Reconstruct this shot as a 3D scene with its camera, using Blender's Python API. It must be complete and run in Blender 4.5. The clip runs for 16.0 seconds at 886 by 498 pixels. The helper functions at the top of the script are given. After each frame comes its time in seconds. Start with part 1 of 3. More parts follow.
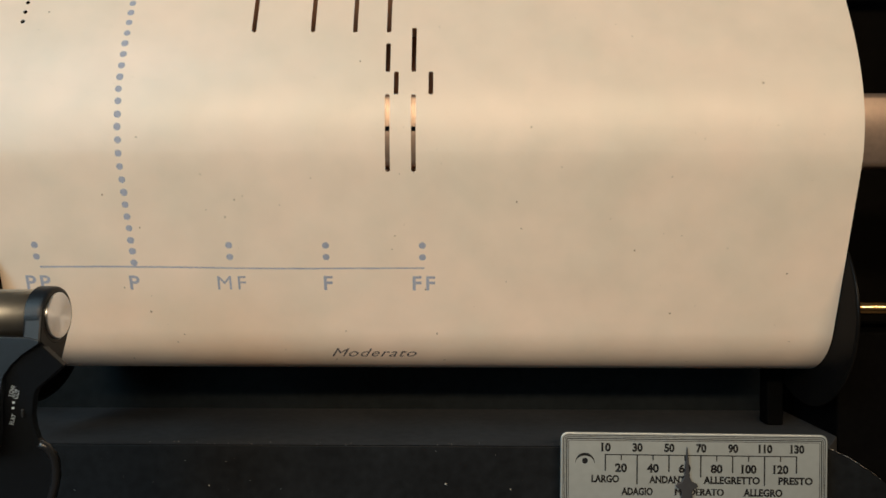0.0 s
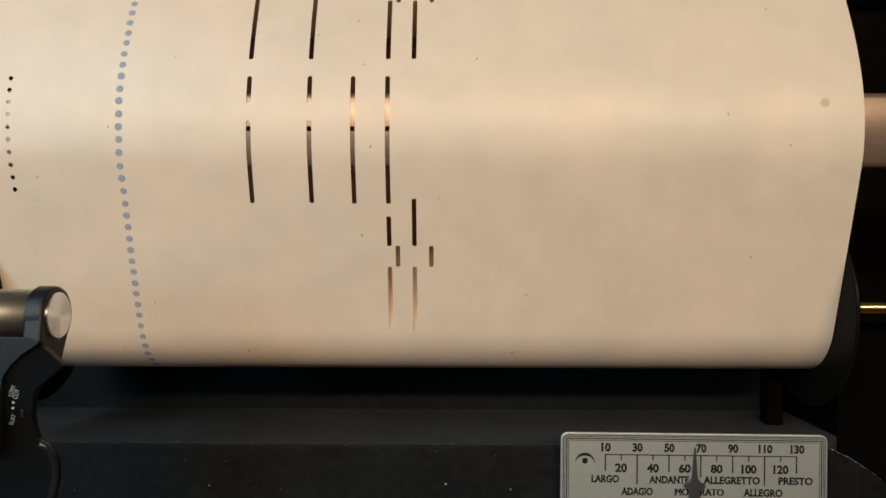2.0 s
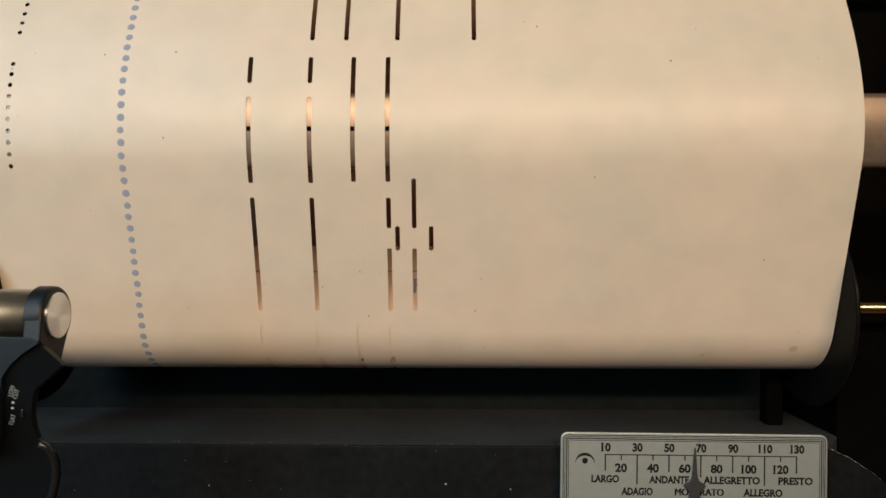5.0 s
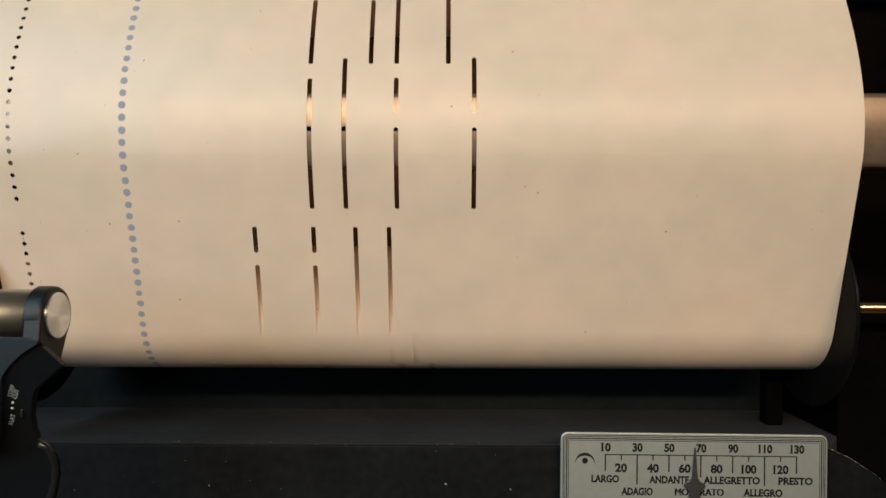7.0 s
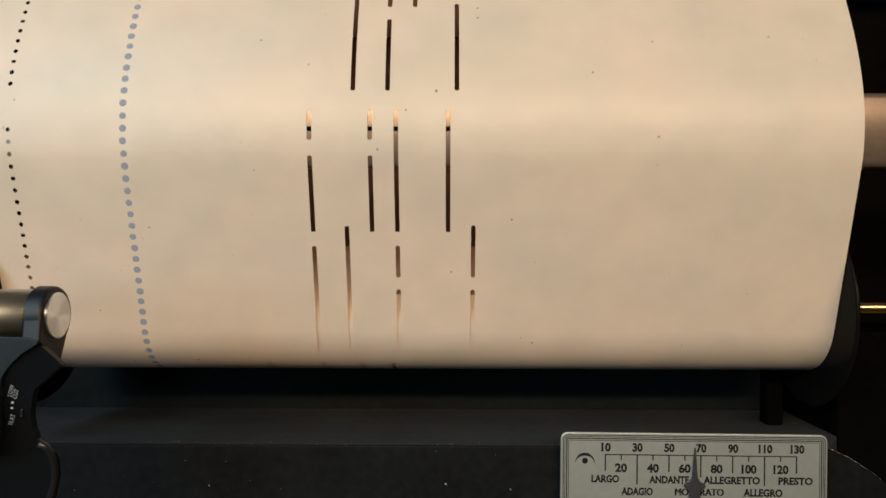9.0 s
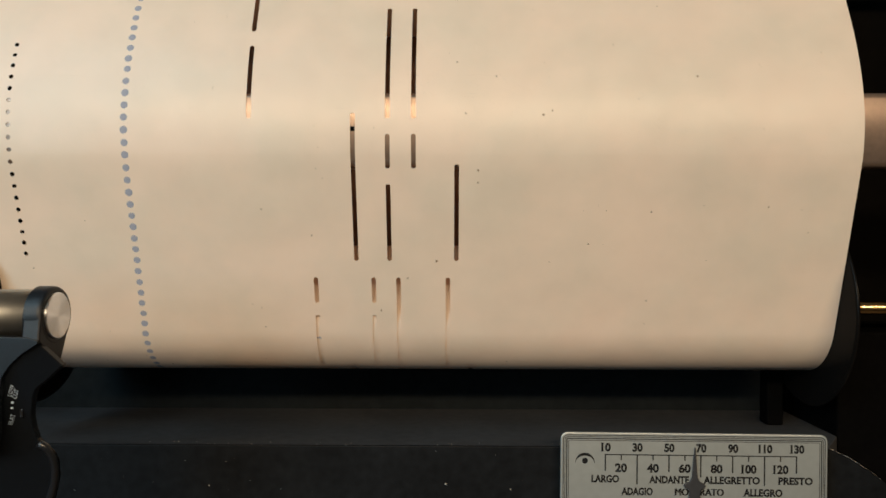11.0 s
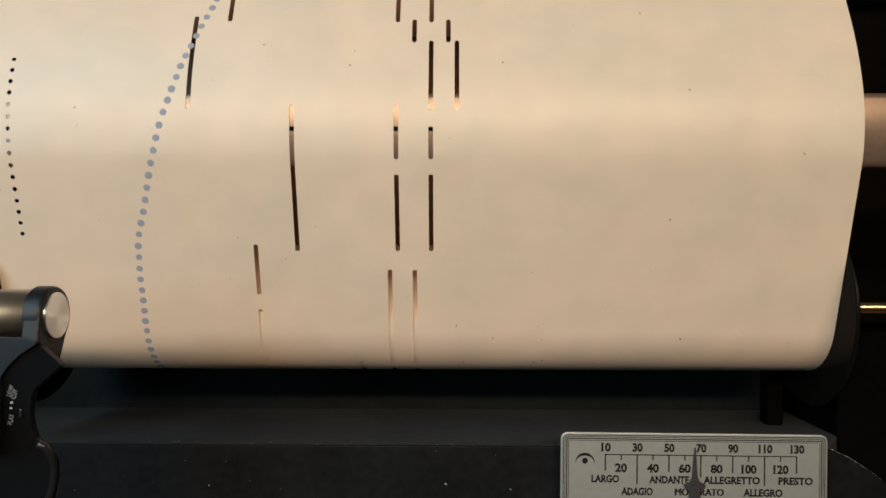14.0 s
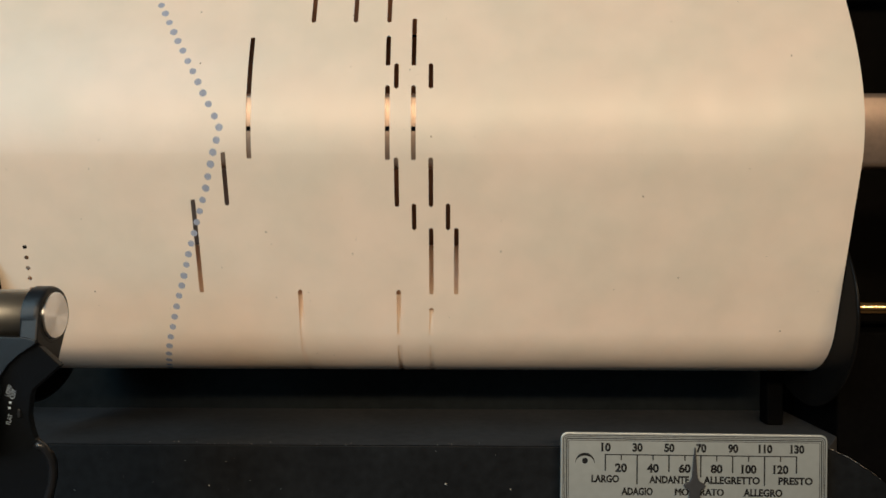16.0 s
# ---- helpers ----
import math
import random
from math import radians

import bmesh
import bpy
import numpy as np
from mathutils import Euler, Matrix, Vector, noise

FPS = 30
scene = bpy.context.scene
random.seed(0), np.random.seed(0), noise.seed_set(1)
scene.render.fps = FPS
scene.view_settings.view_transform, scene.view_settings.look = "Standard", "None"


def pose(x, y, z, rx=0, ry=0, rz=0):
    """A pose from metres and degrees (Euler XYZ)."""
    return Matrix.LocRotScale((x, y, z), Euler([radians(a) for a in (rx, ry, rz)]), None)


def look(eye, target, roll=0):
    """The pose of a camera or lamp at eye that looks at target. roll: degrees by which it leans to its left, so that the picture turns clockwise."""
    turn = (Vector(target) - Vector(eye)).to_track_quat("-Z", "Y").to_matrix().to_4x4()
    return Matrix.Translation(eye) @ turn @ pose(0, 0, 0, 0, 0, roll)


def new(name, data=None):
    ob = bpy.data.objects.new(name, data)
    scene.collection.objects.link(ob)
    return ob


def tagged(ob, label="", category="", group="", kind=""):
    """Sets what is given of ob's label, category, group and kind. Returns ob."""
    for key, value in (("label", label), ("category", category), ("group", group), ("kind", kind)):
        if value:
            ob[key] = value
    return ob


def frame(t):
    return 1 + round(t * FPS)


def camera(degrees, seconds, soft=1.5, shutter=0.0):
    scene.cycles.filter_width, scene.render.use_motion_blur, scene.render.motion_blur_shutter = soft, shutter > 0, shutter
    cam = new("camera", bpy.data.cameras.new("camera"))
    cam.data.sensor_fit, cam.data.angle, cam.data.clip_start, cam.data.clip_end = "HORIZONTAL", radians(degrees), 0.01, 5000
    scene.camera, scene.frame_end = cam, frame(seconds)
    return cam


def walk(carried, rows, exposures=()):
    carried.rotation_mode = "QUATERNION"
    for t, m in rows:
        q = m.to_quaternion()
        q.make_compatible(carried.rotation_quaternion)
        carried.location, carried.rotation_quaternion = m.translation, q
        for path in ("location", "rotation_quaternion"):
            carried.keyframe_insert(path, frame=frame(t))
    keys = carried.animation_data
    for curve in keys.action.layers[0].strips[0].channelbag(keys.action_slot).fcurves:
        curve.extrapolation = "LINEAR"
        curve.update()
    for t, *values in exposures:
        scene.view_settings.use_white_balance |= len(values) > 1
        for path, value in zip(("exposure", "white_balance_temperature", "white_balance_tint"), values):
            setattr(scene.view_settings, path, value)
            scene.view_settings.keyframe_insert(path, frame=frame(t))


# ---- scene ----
MM = 0.001
EYE_BACK = 238.5          # mm from the lens to the face of the tracker bar
HEIGHT = 1.2              # lens height over the room floor, m

cam = camera(62.19, 16.0, soft=1.6, shutter=0.4)
EYE = (0.0, -EYE_BACK * MM, HEIGHT)
AHEAD = look(EYE, (-math.sin(radians(0.6)), EYE[1] + math.cos(radians(0.6)), HEIGHT), 0.12)
walk(cam, [(0.0, AHEAD), (16.0, AHEAD)])

# ---- light ----
world = bpy.data.worlds.new("room_air")
scene.world = world
world.use_nodes = True
world.node_tree.nodes["Background"].inputs[0].default_value = (0.5, 0.55, 0.65, 1)
world.node_tree.nodes["Background"].inputs[1].default_value = 0.02
scene.view_settings.exposure = 0.0


def area_lamp(name, eye, target, sx, sy, power, colour):
    data = bpy.data.lights.new(name, "AREA")
    data.shape, data.size, data.size_y, data.energy, data.color = "RECTANGLE", sx, sy, power, colour
    ob = new(name, data)
    ob.matrix_world = look(eye, target)
    return ob


area_lamp("ceiling_lamp_light", (0.03, -0.93, HEIGHT + 0.355), (0.0, 0.0, HEIGHT + 0.03), 1.15, 0.05, 10.8, (1.0, 0.745, 0.475))
area_lamp("window_light", (-0.60, -0.70, HEIGHT + 0.40), (-0.03, 0, HEIGHT), 0.40, 1.0, 6.2, (0.58, 0.89, 1.06))


# ---- materials ----
def material(name, colour, rough=0.5, metal=0.0, vary=0.12, scale=60.0, bump=0.0, bump_scale=400.0, spec=0.5, emit=0.0, uv=False, coat=0.0):
    m = bpy.data.materials.new(name)
    m.use_nodes = True
    n, l = m.node_tree.nodes, m.node_tree.links
    p = n["Principled BSDF"]
    where = n.new("ShaderNodeUVMap") if uv else n.new("ShaderNodeTexCoord")
    out = where.outputs["UV"] if uv else where.outputs["Object"]
    big = n.new("ShaderNodeTexNoise")
    big.inputs["Scale"].default_value, big.inputs["Detail"].default_value = scale, 5.0
    fine = n.new("ShaderNodeTexNoise")
    fine.inputs["Scale"].default_value, fine.inputs["Detail"].default_value = scale * 9, 3.0
    both = n.new("ShaderNodeMath")
    both.operation = "ADD"
    ramp = n.new("ShaderNodeMapRange")
    ramp.inputs["From Min"].default_value, ramp.inputs["From Max"].default_value = 0.6, 1.4
    ramp.inputs["To Min"].default_value, ramp.inputs["To Max"].default_value = 1 - vary, 1 + vary
    tint = n.new("ShaderNodeVectorMath")
    tint.operation = "SCALE"
    tint.inputs[0].default_value = colour
    for node in (big, fine):
        l.new(out, node.inputs["Vector"])
    l.new(big.outputs["Fac"], both.inputs[0])
    l.new(fine.outputs["Fac"], both.inputs[1])
    l.new(both.outputs[0], ramp.inputs["Value"])
    l.new(ramp.outputs["Result"], tint.inputs["Scale"])
    l.new(tint.outputs["Vector"], p.inputs["Base Color"])
    p.inputs["Roughness"].default_value, p.inputs["Metallic"].default_value = rough, metal
    p.inputs["Specular IOR Level"].default_value = spec
    p.inputs["Coat Weight"].default_value = coat
    if bump:
        grain = n.new("ShaderNodeTexNoise")
        grain.inputs["Scale"].default_value, grain.inputs["Detail"].default_value = bump_scale, 4.0
        relief = n.new("ShaderNodeBump")
        relief.inputs["Strength"].default_value, relief.inputs["Distance"].default_value = bump, 0.0004
        l.new(out, grain.inputs["Vector"])
        l.new(grain.outputs["Fac"], relief.inputs["Height"])
        l.new(relief.outputs["Normal"], p.inputs["Normal"])
    return m


PAPER = material("aged_paper", (0.75, 0.65, 0.545), 0.41, vary=0.06, scale=9, bump=0.05, bump_scale=900, spec=0.58, uv=True)


def let_light_through(m, share, colour):
    """Thin paper passes some light on."""
    n, l = m.node_tree.nodes, m.node_tree.links
    glow, mix = n.new("ShaderNodeBsdfTranslucent"), n.new("ShaderNodeMixShader")
    glow.inputs["Color"].default_value = (*colour, 1)
    mix.inputs["Fac"].default_value = share
    l.new(n["Principled BSDF"].outputs[0], mix.inputs[1])
    l.new(glow.outputs[0], mix.inputs[2])
    l.new(mix.outputs[0], n["Material Output"].inputs["Surface"])


def two_toned(m, one, other, scale):
    """Broad patches of another tint, as in old paper."""
    n, l = m.node_tree.nodes, m.node_tree.links
    spread, mix = n.new("ShaderNodeTexNoise"), n.new("ShaderNodeMix")
    spread.inputs["Scale"].default_value, spread.inputs["Detail"].default_value, spread.inputs["Roughness"].default_value = scale, 4.0, 0.6
    mix.data_type = "RGBA"
    mix.inputs[6].default_value = (*one, 1)
    mix.inputs[7].default_value = (*other, 1)
    sharpen = n.new("ShaderNodeMapRange")
    sharpen.inputs["From Min"].default_value, sharpen.inputs["From Max"].default_value = 0.36, 0.64
    l.new(n["UV Map"].outputs["UV"], spread.inputs["Vector"])
    l.new(spread.outputs["Fac"], sharpen.inputs["Value"])
    l.new(sharpen.outputs["Result"], mix.inputs[0])
    l.new(mix.outputs[2], n["Vector Math"].inputs[0])


def cockled(m, scale, height):
    """Slow waves in a sheet that has taken up damp."""
    n, l = m.node_tree.nodes, m.node_tree.links
    wave, relief = n.new("ShaderNodeTexNoise"), n.new("ShaderNodeBump")
    wave.inputs["Scale"].default_value, wave.inputs["Detail"].default_value, wave.inputs["Roughness"].default_value = scale, 1.5, 0.5
    relief.inputs["Strength"].default_value, relief.inputs["Distance"].default_value = 1.0, height
    l.new(n["UV Map"].outputs["UV"], wave.inputs["Vector"])
    l.new(wave.outputs["Fac"], relief.inputs["Height"])
    l.new(relief.outputs["Normal"], n["Bump"].inputs["Normal"])


cockled(PAPER, 26.0, 0.0009)
two_toned(PAPER, (0.79, 0.665, 0.56), (0.705, 0.63, 0.535), 26.0)
let_light_through(PAPER, 0.2, (0.95, 0.52, 0.30))
INK = material("blue_stamp_ink", (0.26, 0.285, 0.36), 0.8, vary=0.3, scale=300, spec=0.1)
DARK_INK = material("dark_print_ink", (0.10, 0.085, 0.09), 0.8, vary=0.4, scale=500, spec=0.1)
STAIN = material("faint_brown_stain", (0.55, 0.43, 0.31), 0.7, vary=0.15, scale=300, spec=0.2)
SPECK = material("brown_speck", (0.22, 0.16, 0.11), 0.8, vary=0.2, scale=300, spec=0.1)
BRASS = material("dull_brass", (0.22, 0.16, 0.125), 0.31, 0.62, vary=0.15, scale=60, bump=0.05, bump_scale=600)
SHAFT = material("polished_brass", (0.62, 0.44, 0.22), 0.22, 1.0, vary=0.08)
BLACK = material("black_lacquer", (0.0025, 0.0023, 0.0023), 0.4, vary=0.3, scale=40, bump=0.03, spec=0.2)
FLANGE = material("black_spool_enamel", (0.005, 0.0045, 0.0042), 0.24, vary=0.3, scale=50, spec=0.07)
# floor and rail blacks are tinted blue for the cool light they reflect
WOOD = material("ebonised_wood", (0.038, 0.041, 0.046), 0.6, vary=0.35, scale=30, bump=0.15, bump_scale=250, spec=0.25)
RAIL = material("black_rail_lacquer", (0.0075, 0.0088, 0.0105), 0.5, vary=0.5, scale=30, bump=0.2, bump_scale=250, spec=0.08)
# brown for the dim light seen through the paper's upper slots
SLOT_BROWN = material("slot_brown", (0.20, 0.125, 0.088), 0.6, vary=0.3, scale=20, spec=0.2)
# the box's unlit depth is put into this near-black colour
INSIDE = material("unlit_inside", (0.0040, 0.0037, 0.0034), 0.85, vary=0.3, scale=30, spec=0.02)
# blue-black lighter than the back panel: ambient light in shade, put into colour
UNDER_SHADE = material("under_roll_shade", (0.009, 0.011, 0.012), 0.95, vary=0.3, scale=30, spec=0.02)
# darker than any paint here, so that its shape reads as shadow
SHADOW_BLACK = material("shadow_black", (0.0012, 0.0012, 0.0013), 0.8, vary=0.3, spec=0.04)
# near-black colour standing in for shade in the ports and at the box's end
DARKNESS = material("painted_darkness", (0.0026, 0.0025, 0.0026), 0.95, vary=0.3, spec=0.01)
SILVER = material("etched_nickel_plate", (0.39, 0.43, 0.44), 0.42, 0.6, vary=0.08, scale=40, bump=0.03)
GRAPHITE = material("dial_print", (0.012, 0.012, 0.013), 0.7, vary=0.2, spec=0.1)
POINTER = material("blued_steel", (0.035, 0.038, 0.045), 0.5, 0.3, vary=0.15)
# black plastic; the blue in its base is reflected cool light
PLASTIC = material("black_matt_plastic", (0.004, 0.0065, 0.0105), 0.42, vary=0.25, scale=80, bump=0.1, bump_scale=1500, spec=0.32)
CABLE = material("black_rubber_sheath", (0.012, 0.014, 0.018), 0.3, vary=0.2, spec=0.5)
STEEL = material("satin_steel", (0.44, 0.45, 0.44), 0.36, 1.0, vary=0.06, scale=40)
CAP = material("turned_aluminium", (0.86, 0.89, 0.93), 0.32, 1.0, vary=0.05)
turn_lines = CAP.node_tree.nodes.new("ShaderNodeTangent")
turn_lines.direction_type, turn_lines.axis = "RADIAL", "X"
CAP.node_tree.links.new(turn_lines.outputs[0], CAP.node_tree.nodes["Principled BSDF"].inputs["Tangent"])
CAP.node_tree.nodes["Principled BSDF"].inputs["Anisotropic"].default_value = 0.9
CAP.node_tree.nodes["Principled BSDF"].inputs["Anisotropic Rotation"].default_value = 0.25
WHITE_INK = material("white_print", (0.45, 0.60, 0.82), 0.7, vary=0.1)
DUST = material("grey_dust", (0.45, 0.42, 0.38), 0.9, vary=0.2)
PLASTER = material("room_plaster", (0.42, 0.36, 0.30), 0.9, vary=0.08, scale=4)
BOARDS = material("room_floorboards", (0.20, 0.13, 0.08), 0.5, vary=0.2, scale=6)


# ---- mesh helpers ----
def place(x, back, up):
    """World place from mm: to the side, back from the tracker bar's face, up from the lens."""
    return Vector((x * MM, back * MM, HEIGHT + up * MM))


def thing(name, at, label, category, group="", kind=""):
    ob = new(name)
    ob.empty_display_size = 0.01
    ob.location = at
    return tagged(ob, label, category, group, kind)


def link(name, bm, mat, parent=None, label="", smooth=False):
    me = bpy.data.meshes.new(name)
    bmesh.ops.recalc_face_normals(bm, faces=bm.faces)
    bm.to_mesh(me)
    bm.free()
    me.materials.append(mat)
    if smooth:
        for f in me.polygons:
            f.use_smooth = True
    ob = new(name, me)
    if parent:
        ob.parent = parent
    return tagged(ob, label)


def part(name, bm, mat, parent, label="", smooth=False):
    return link(name, bm, mat, parent, label, smooth)


def box(x0, x1, y0, y1, z0, z1, bevel=0.0, seg=2, bm=None):
    """A bevelled box, mm."""
    bm = bm or bmesh.new()
    made = bmesh.ops.create_cube(bm, size=1.0)["verts"]
    for v in made:
        v.co = Vector(((x0 + x1) / 2 + v.co.x * (x1 - x0), (y0 + y1) / 2 + v.co.y * (y1 - y0), (z0 + z1) / 2 + v.co.z * (z1 - z0))) * MM
    if bevel:
        edges = list({e for v in made for e in v.link_edges})
        bmesh.ops.bevel(bm, geom=edges, offset=bevel * MM, segments=seg, affect="EDGES", profile=0.5)
    return bm


def turned(profile, seg=64, bm=None):
    """A solid turned about the x axis; profile: (x, radius) in mm."""
    bm = bm or bmesh.new()
    rings = []
    for x, r in profile:
        if r <= 0:
            rings.append([bm.verts.new((x * MM, 0, 0))])
        else:
            rings.append([bm.verts.new((x * MM, r * MM * math.cos(2 * math.pi * i / seg), r * MM * math.sin(2 * math.pi * i / seg))) for i in range(seg)])
    for a, b in zip(rings, rings[1:]):
        for i in range(seg):
            j = (i + 1) % seg
            if len(a) == 1:
                bm.faces.new((a[0], b[i], b[j]))
            elif len(b) == 1:
                bm.faces.new((a[i], b[0], a[j]))
            else:
                bm.faces.new((a[i], b[i], b[j], a[j]))
    return bm


def slab(outline, depth, bevel=0.0, seg=2):
    """A plate from an outline of (x, z) in mm, its front at y = 0 and depth mm thick."""
    bm = bmesh.new()
    front = bm.faces.new([bm.verts.new((x * MM, 0, z * MM)) for x, z in outline])
    made = bmesh.ops.extrude_face_region(bm, geom=[front])["geom"]
    for v in made:
        if isinstance(v, bmesh.types.BMVert):
            v.co.y += depth * MM
    if bevel:
        bmesh.ops.recalc_face_normals(bm, faces=bm.faces)
        edges = [e for e in bm.edges if len(e.link_faces) == 2 and e.calc_face_angle(0) > 0.6]
        bmesh.ops.bevel(bm, geom=edges, offset=bevel * MM, segments=seg, affect="EDGES", profile=0.5)
    return bm


def tube(points, radius, seg=12):
    bm = bmesh.new()
    rings = []
    pts = [Vector(p) * MM for p in points]
    for i, p in enumerate(pts):
        way = (pts[min(i + 1, len(pts) - 1)] - pts[max(i - 1, 0)]).normalized()
        a = way.cross(Vector((0, 1, 0.01))).normalized()
        b = way.cross(a)
        rings.append([bm.verts.new(p + radius * MM * (a * math.cos(2 * math.pi * k / seg) + b * math.sin(2 * math.pi * k / seg))) for k in range(seg)])
    for r, q in zip(rings, rings[1:]):
        for k in range(seg):
            bm.faces.new((r[k], q[k], q[(k + 1) % seg], r[(k + 1) % seg]))
    bm.faces.new(rings[0]), bm.faces.new(rings[-1])
    return bm


def letters(body, height, width=0.0, weight=0.0, shear=0.0, spread=1.0, serif=0.0):
    """Writing as a flat mesh in the xy plane, centred, with capitals of that height in mm; width: squeezed to it."""
    cu = bpy.data.curves.new("writing", "FONT")
    cu.body, cu.size, cu.shear, cu.space_character, cu.offset = body, 1.0, shear, spread, weight
    cu.align_x, cu.resolution_u = "CENTER", 3
    ob = bpy.data.objects.new("writing", cu)
    scene.collection.objects.link(ob)
    bpy.context.view_layer.update()
    me = bpy.data.meshes.new_from_object(ob.evaluated_get(bpy.context.evaluated_depsgraph_get()))
    bpy.data.objects.remove(ob)
    bm = bmesh.new()
    bm.from_mesh(me)
    bpy.data.meshes.remove(me)
    if serif:
        top, foot = max(v.co.y for v in bm.verts), min(v.co.y for v in bm.verts)
        ends = []
        for e in bm.edges:
            (xa, ya, _), (xb, yb, _) = (v.co for v in e.verts)
            if len(e.link_faces) == 1 and abs(ya - yb) < 0.004 and 0.03 < abs(xa - xb) < 0.2 and (ya > 0.66 or ya < 0.03):
                ends.append((min(xa, xb), max(xa, xb), ya))
        for x0, x1, y in ends:
            y1 = y + (0.045 if y < 0.3 else -0.045)
            bm.faces.new([bm.verts.new((px, py, 0)) for px, py in ((x0 - serif, y), (x1 + serif, y), (x1 + serif * 0.7, y1), (x0 - serif * 0.7, y1))])
    xs = [v.co.x for v in bm.verts]
    mid, wide = (min(xs) + max(xs)) / 2, max(xs) - min(xs)
    k = height / 0.69
    kx = width / wide if width else k
    for v in bm.verts:
        v.co = Vector(((v.co.x - mid) * kx * MM, (v.co.y - 0.345) * k * MM, 0))
    return bm


# ---- the room round the piano ----
def room():
    shell = (("floor", (-1800, 1800, -2600, 1400, -1240, -1200), BOARDS, "brown boarded floor of the room"),
             ("ceiling", (-1800, 1800, -2600, 1400, 1300, 1340), PLASTER, "plain plastered ceiling of the room"),
             ("wall_north", (-1800, 1800, 1400, 1440, -1200, 1300), PLASTER, "plain plastered wall behind the piano"),
             ("wall_south", (-1800, 1800, -2640, -2600, -1200, 1300), PLASTER, "plain plastered wall facing the piano"),
             ("wall_east", (1800, 1840, -2600, 1400, -1200, 1300), PLASTER, "plain plastered side wall of the room"),
             ("wall_west", (-1840, -1800, -2600, 1400, -1200, 1300), PLASTER, "plain plastered side wall of the room"))
    for name, (x0, x1, y0, y1, z0, z1), mat, label in shell:
        ob = link(name, box(x0, x1, y0, y1, z0, z1), mat)
        ob.location = (0, 0, HEIGHT)
        tagged(ob, label, name.split("_")[0], kind="structure")


room()


# ---- the spool box of the player piano ----
FLOOR_UP = -70.0          # top of the spool box floor
RAIL_BACK = 22.2          # front face of the rail


def spool_box():
    case = thing("spool_box", place(0, 0, 0), "black lacquered spool box of a player piano", "piano")
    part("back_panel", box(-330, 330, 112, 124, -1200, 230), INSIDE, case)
    # added board, hidden by the paper, so the slots look brown, not black
    part("rear_board", box(-152, 128, 90, 95, -38, 95, 0.5), SLOT_BROWN, case, "added brown board behind the paper that tints the slots")
    part("side_panel", box(-262, -250, -10, 112, -1200, 230, 1), BLACK, case)
    part("side_panel", box(212, 224, 20, 112, -1200, 230, 1), BLACK, case)
    part("top_panel", box(-250, 212, 20, 112, 218, 230), BLACK, case)
    # added board, coloured as the faintly lit shade below the spool
    part("lower_board", box(-249.5, 145.6, 84.5, 89.5, FLOOR_UP - 3, -39, 0.3), UNDER_SHADE, case, "added blue-black board that lifts the shade under the roll")
    bm = slab([(-249.5, RAIL_BACK + 1.6), (134.5, RAIL_BACK + 1.6), (145.6, 39.8), (145.6, 84.4), (-249.5, 84.4)], 13.7, 0.3)
    for v in bm.verts:
        v.co = Vector((v.co.x, v.co.z, -v.co.y + (FLOOR_UP - 0.3) * MM))
    part("box_floor", bm, WOOD, case, "dark dusty wooden floor of the box")
    # front rail: a long rounded black board whose end drops away
    outline = [(-249, -1200), (-249, FLOOR_UP - 1.2), (-247.5, FLOOR_UP), (131, FLOOR_UP), (135, FLOOR_UP - 0.6), (141, FLOOR_UP - 3.5),
               (148, FLOOR_UP - 8), (156, FLOOR_UP - 14), (166, FLOOR_UP - 24), (172, FLOOR_UP - 40), (172, -1200)]
    rail = part("front_rail", slab(outline, 1.6, 0.3), RAIL, case, "black rail with a rounded end")
    rail.location = (0, RAIL_BACK * MM, 0)
    # upright put in for the shadowy dark shape that joins the spool's shadow
    part("dark_upright", box(126.5, 133, 56, 64, FLOOR_UP - 0.2, -47, 0.8), SHADOW_BLACK, case)
    # block coloured near-black, for the dark at the box's right end
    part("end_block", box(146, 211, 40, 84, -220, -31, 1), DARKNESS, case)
    return case


spool_box()


# ---- the tracker bar ----
PITCH = 2.832             # nine ports to the inch
FIRST = -66.05            # x of port column 0, mm


def column(n):
    return FIRST + PITCH * n


# ---- the paper's way: from the supply roll over the bar to the take-up spool ----
AXIS = (41.0, -21.93)     # take-up axis: back, up
TOP = (35.2, 140.0)       # where the paper leaves the supply roll
SUPPLY_R, WIND = 36.0, 0.24


def bow(p, q, r, n):
    return [((1 - t) ** 2 * p[0] + 2 * t * (1 - t) * q[0] + t * t * r[0], (1 - t) ** 2 * p[1] + 2 * t * (1 - t) * q[1] + t * t * r[1])
            for t in [i / n for i in range(n + 1)]]


WAY = ([TOP] + bow((9.5, 79.5), (1.6, 60.5), (0.3, 47.0), 20) + bow((0.3, 47.0), (-0.4, 39.0), (0.75, 31.5), 16)[1:]
       + bow((0.75, 31.5), (1.2, 29.0), (2.4, 25.0), 16)[1:])
LENGTHS = [0.0]
for p, q in zip(WAY, WAY[1:]):
    LENGTHS.append(LENGTHS[-1] + math.hypot(q[0] - p[0], q[1] - p[1]))
PORT_AT = 107.72          # mm along the way from the supply roll to the ports
SUPPLY = (TOP[0] + SUPPLY_R * 0.9203, TOP[1] - SUPPLY_R * 0.3912)


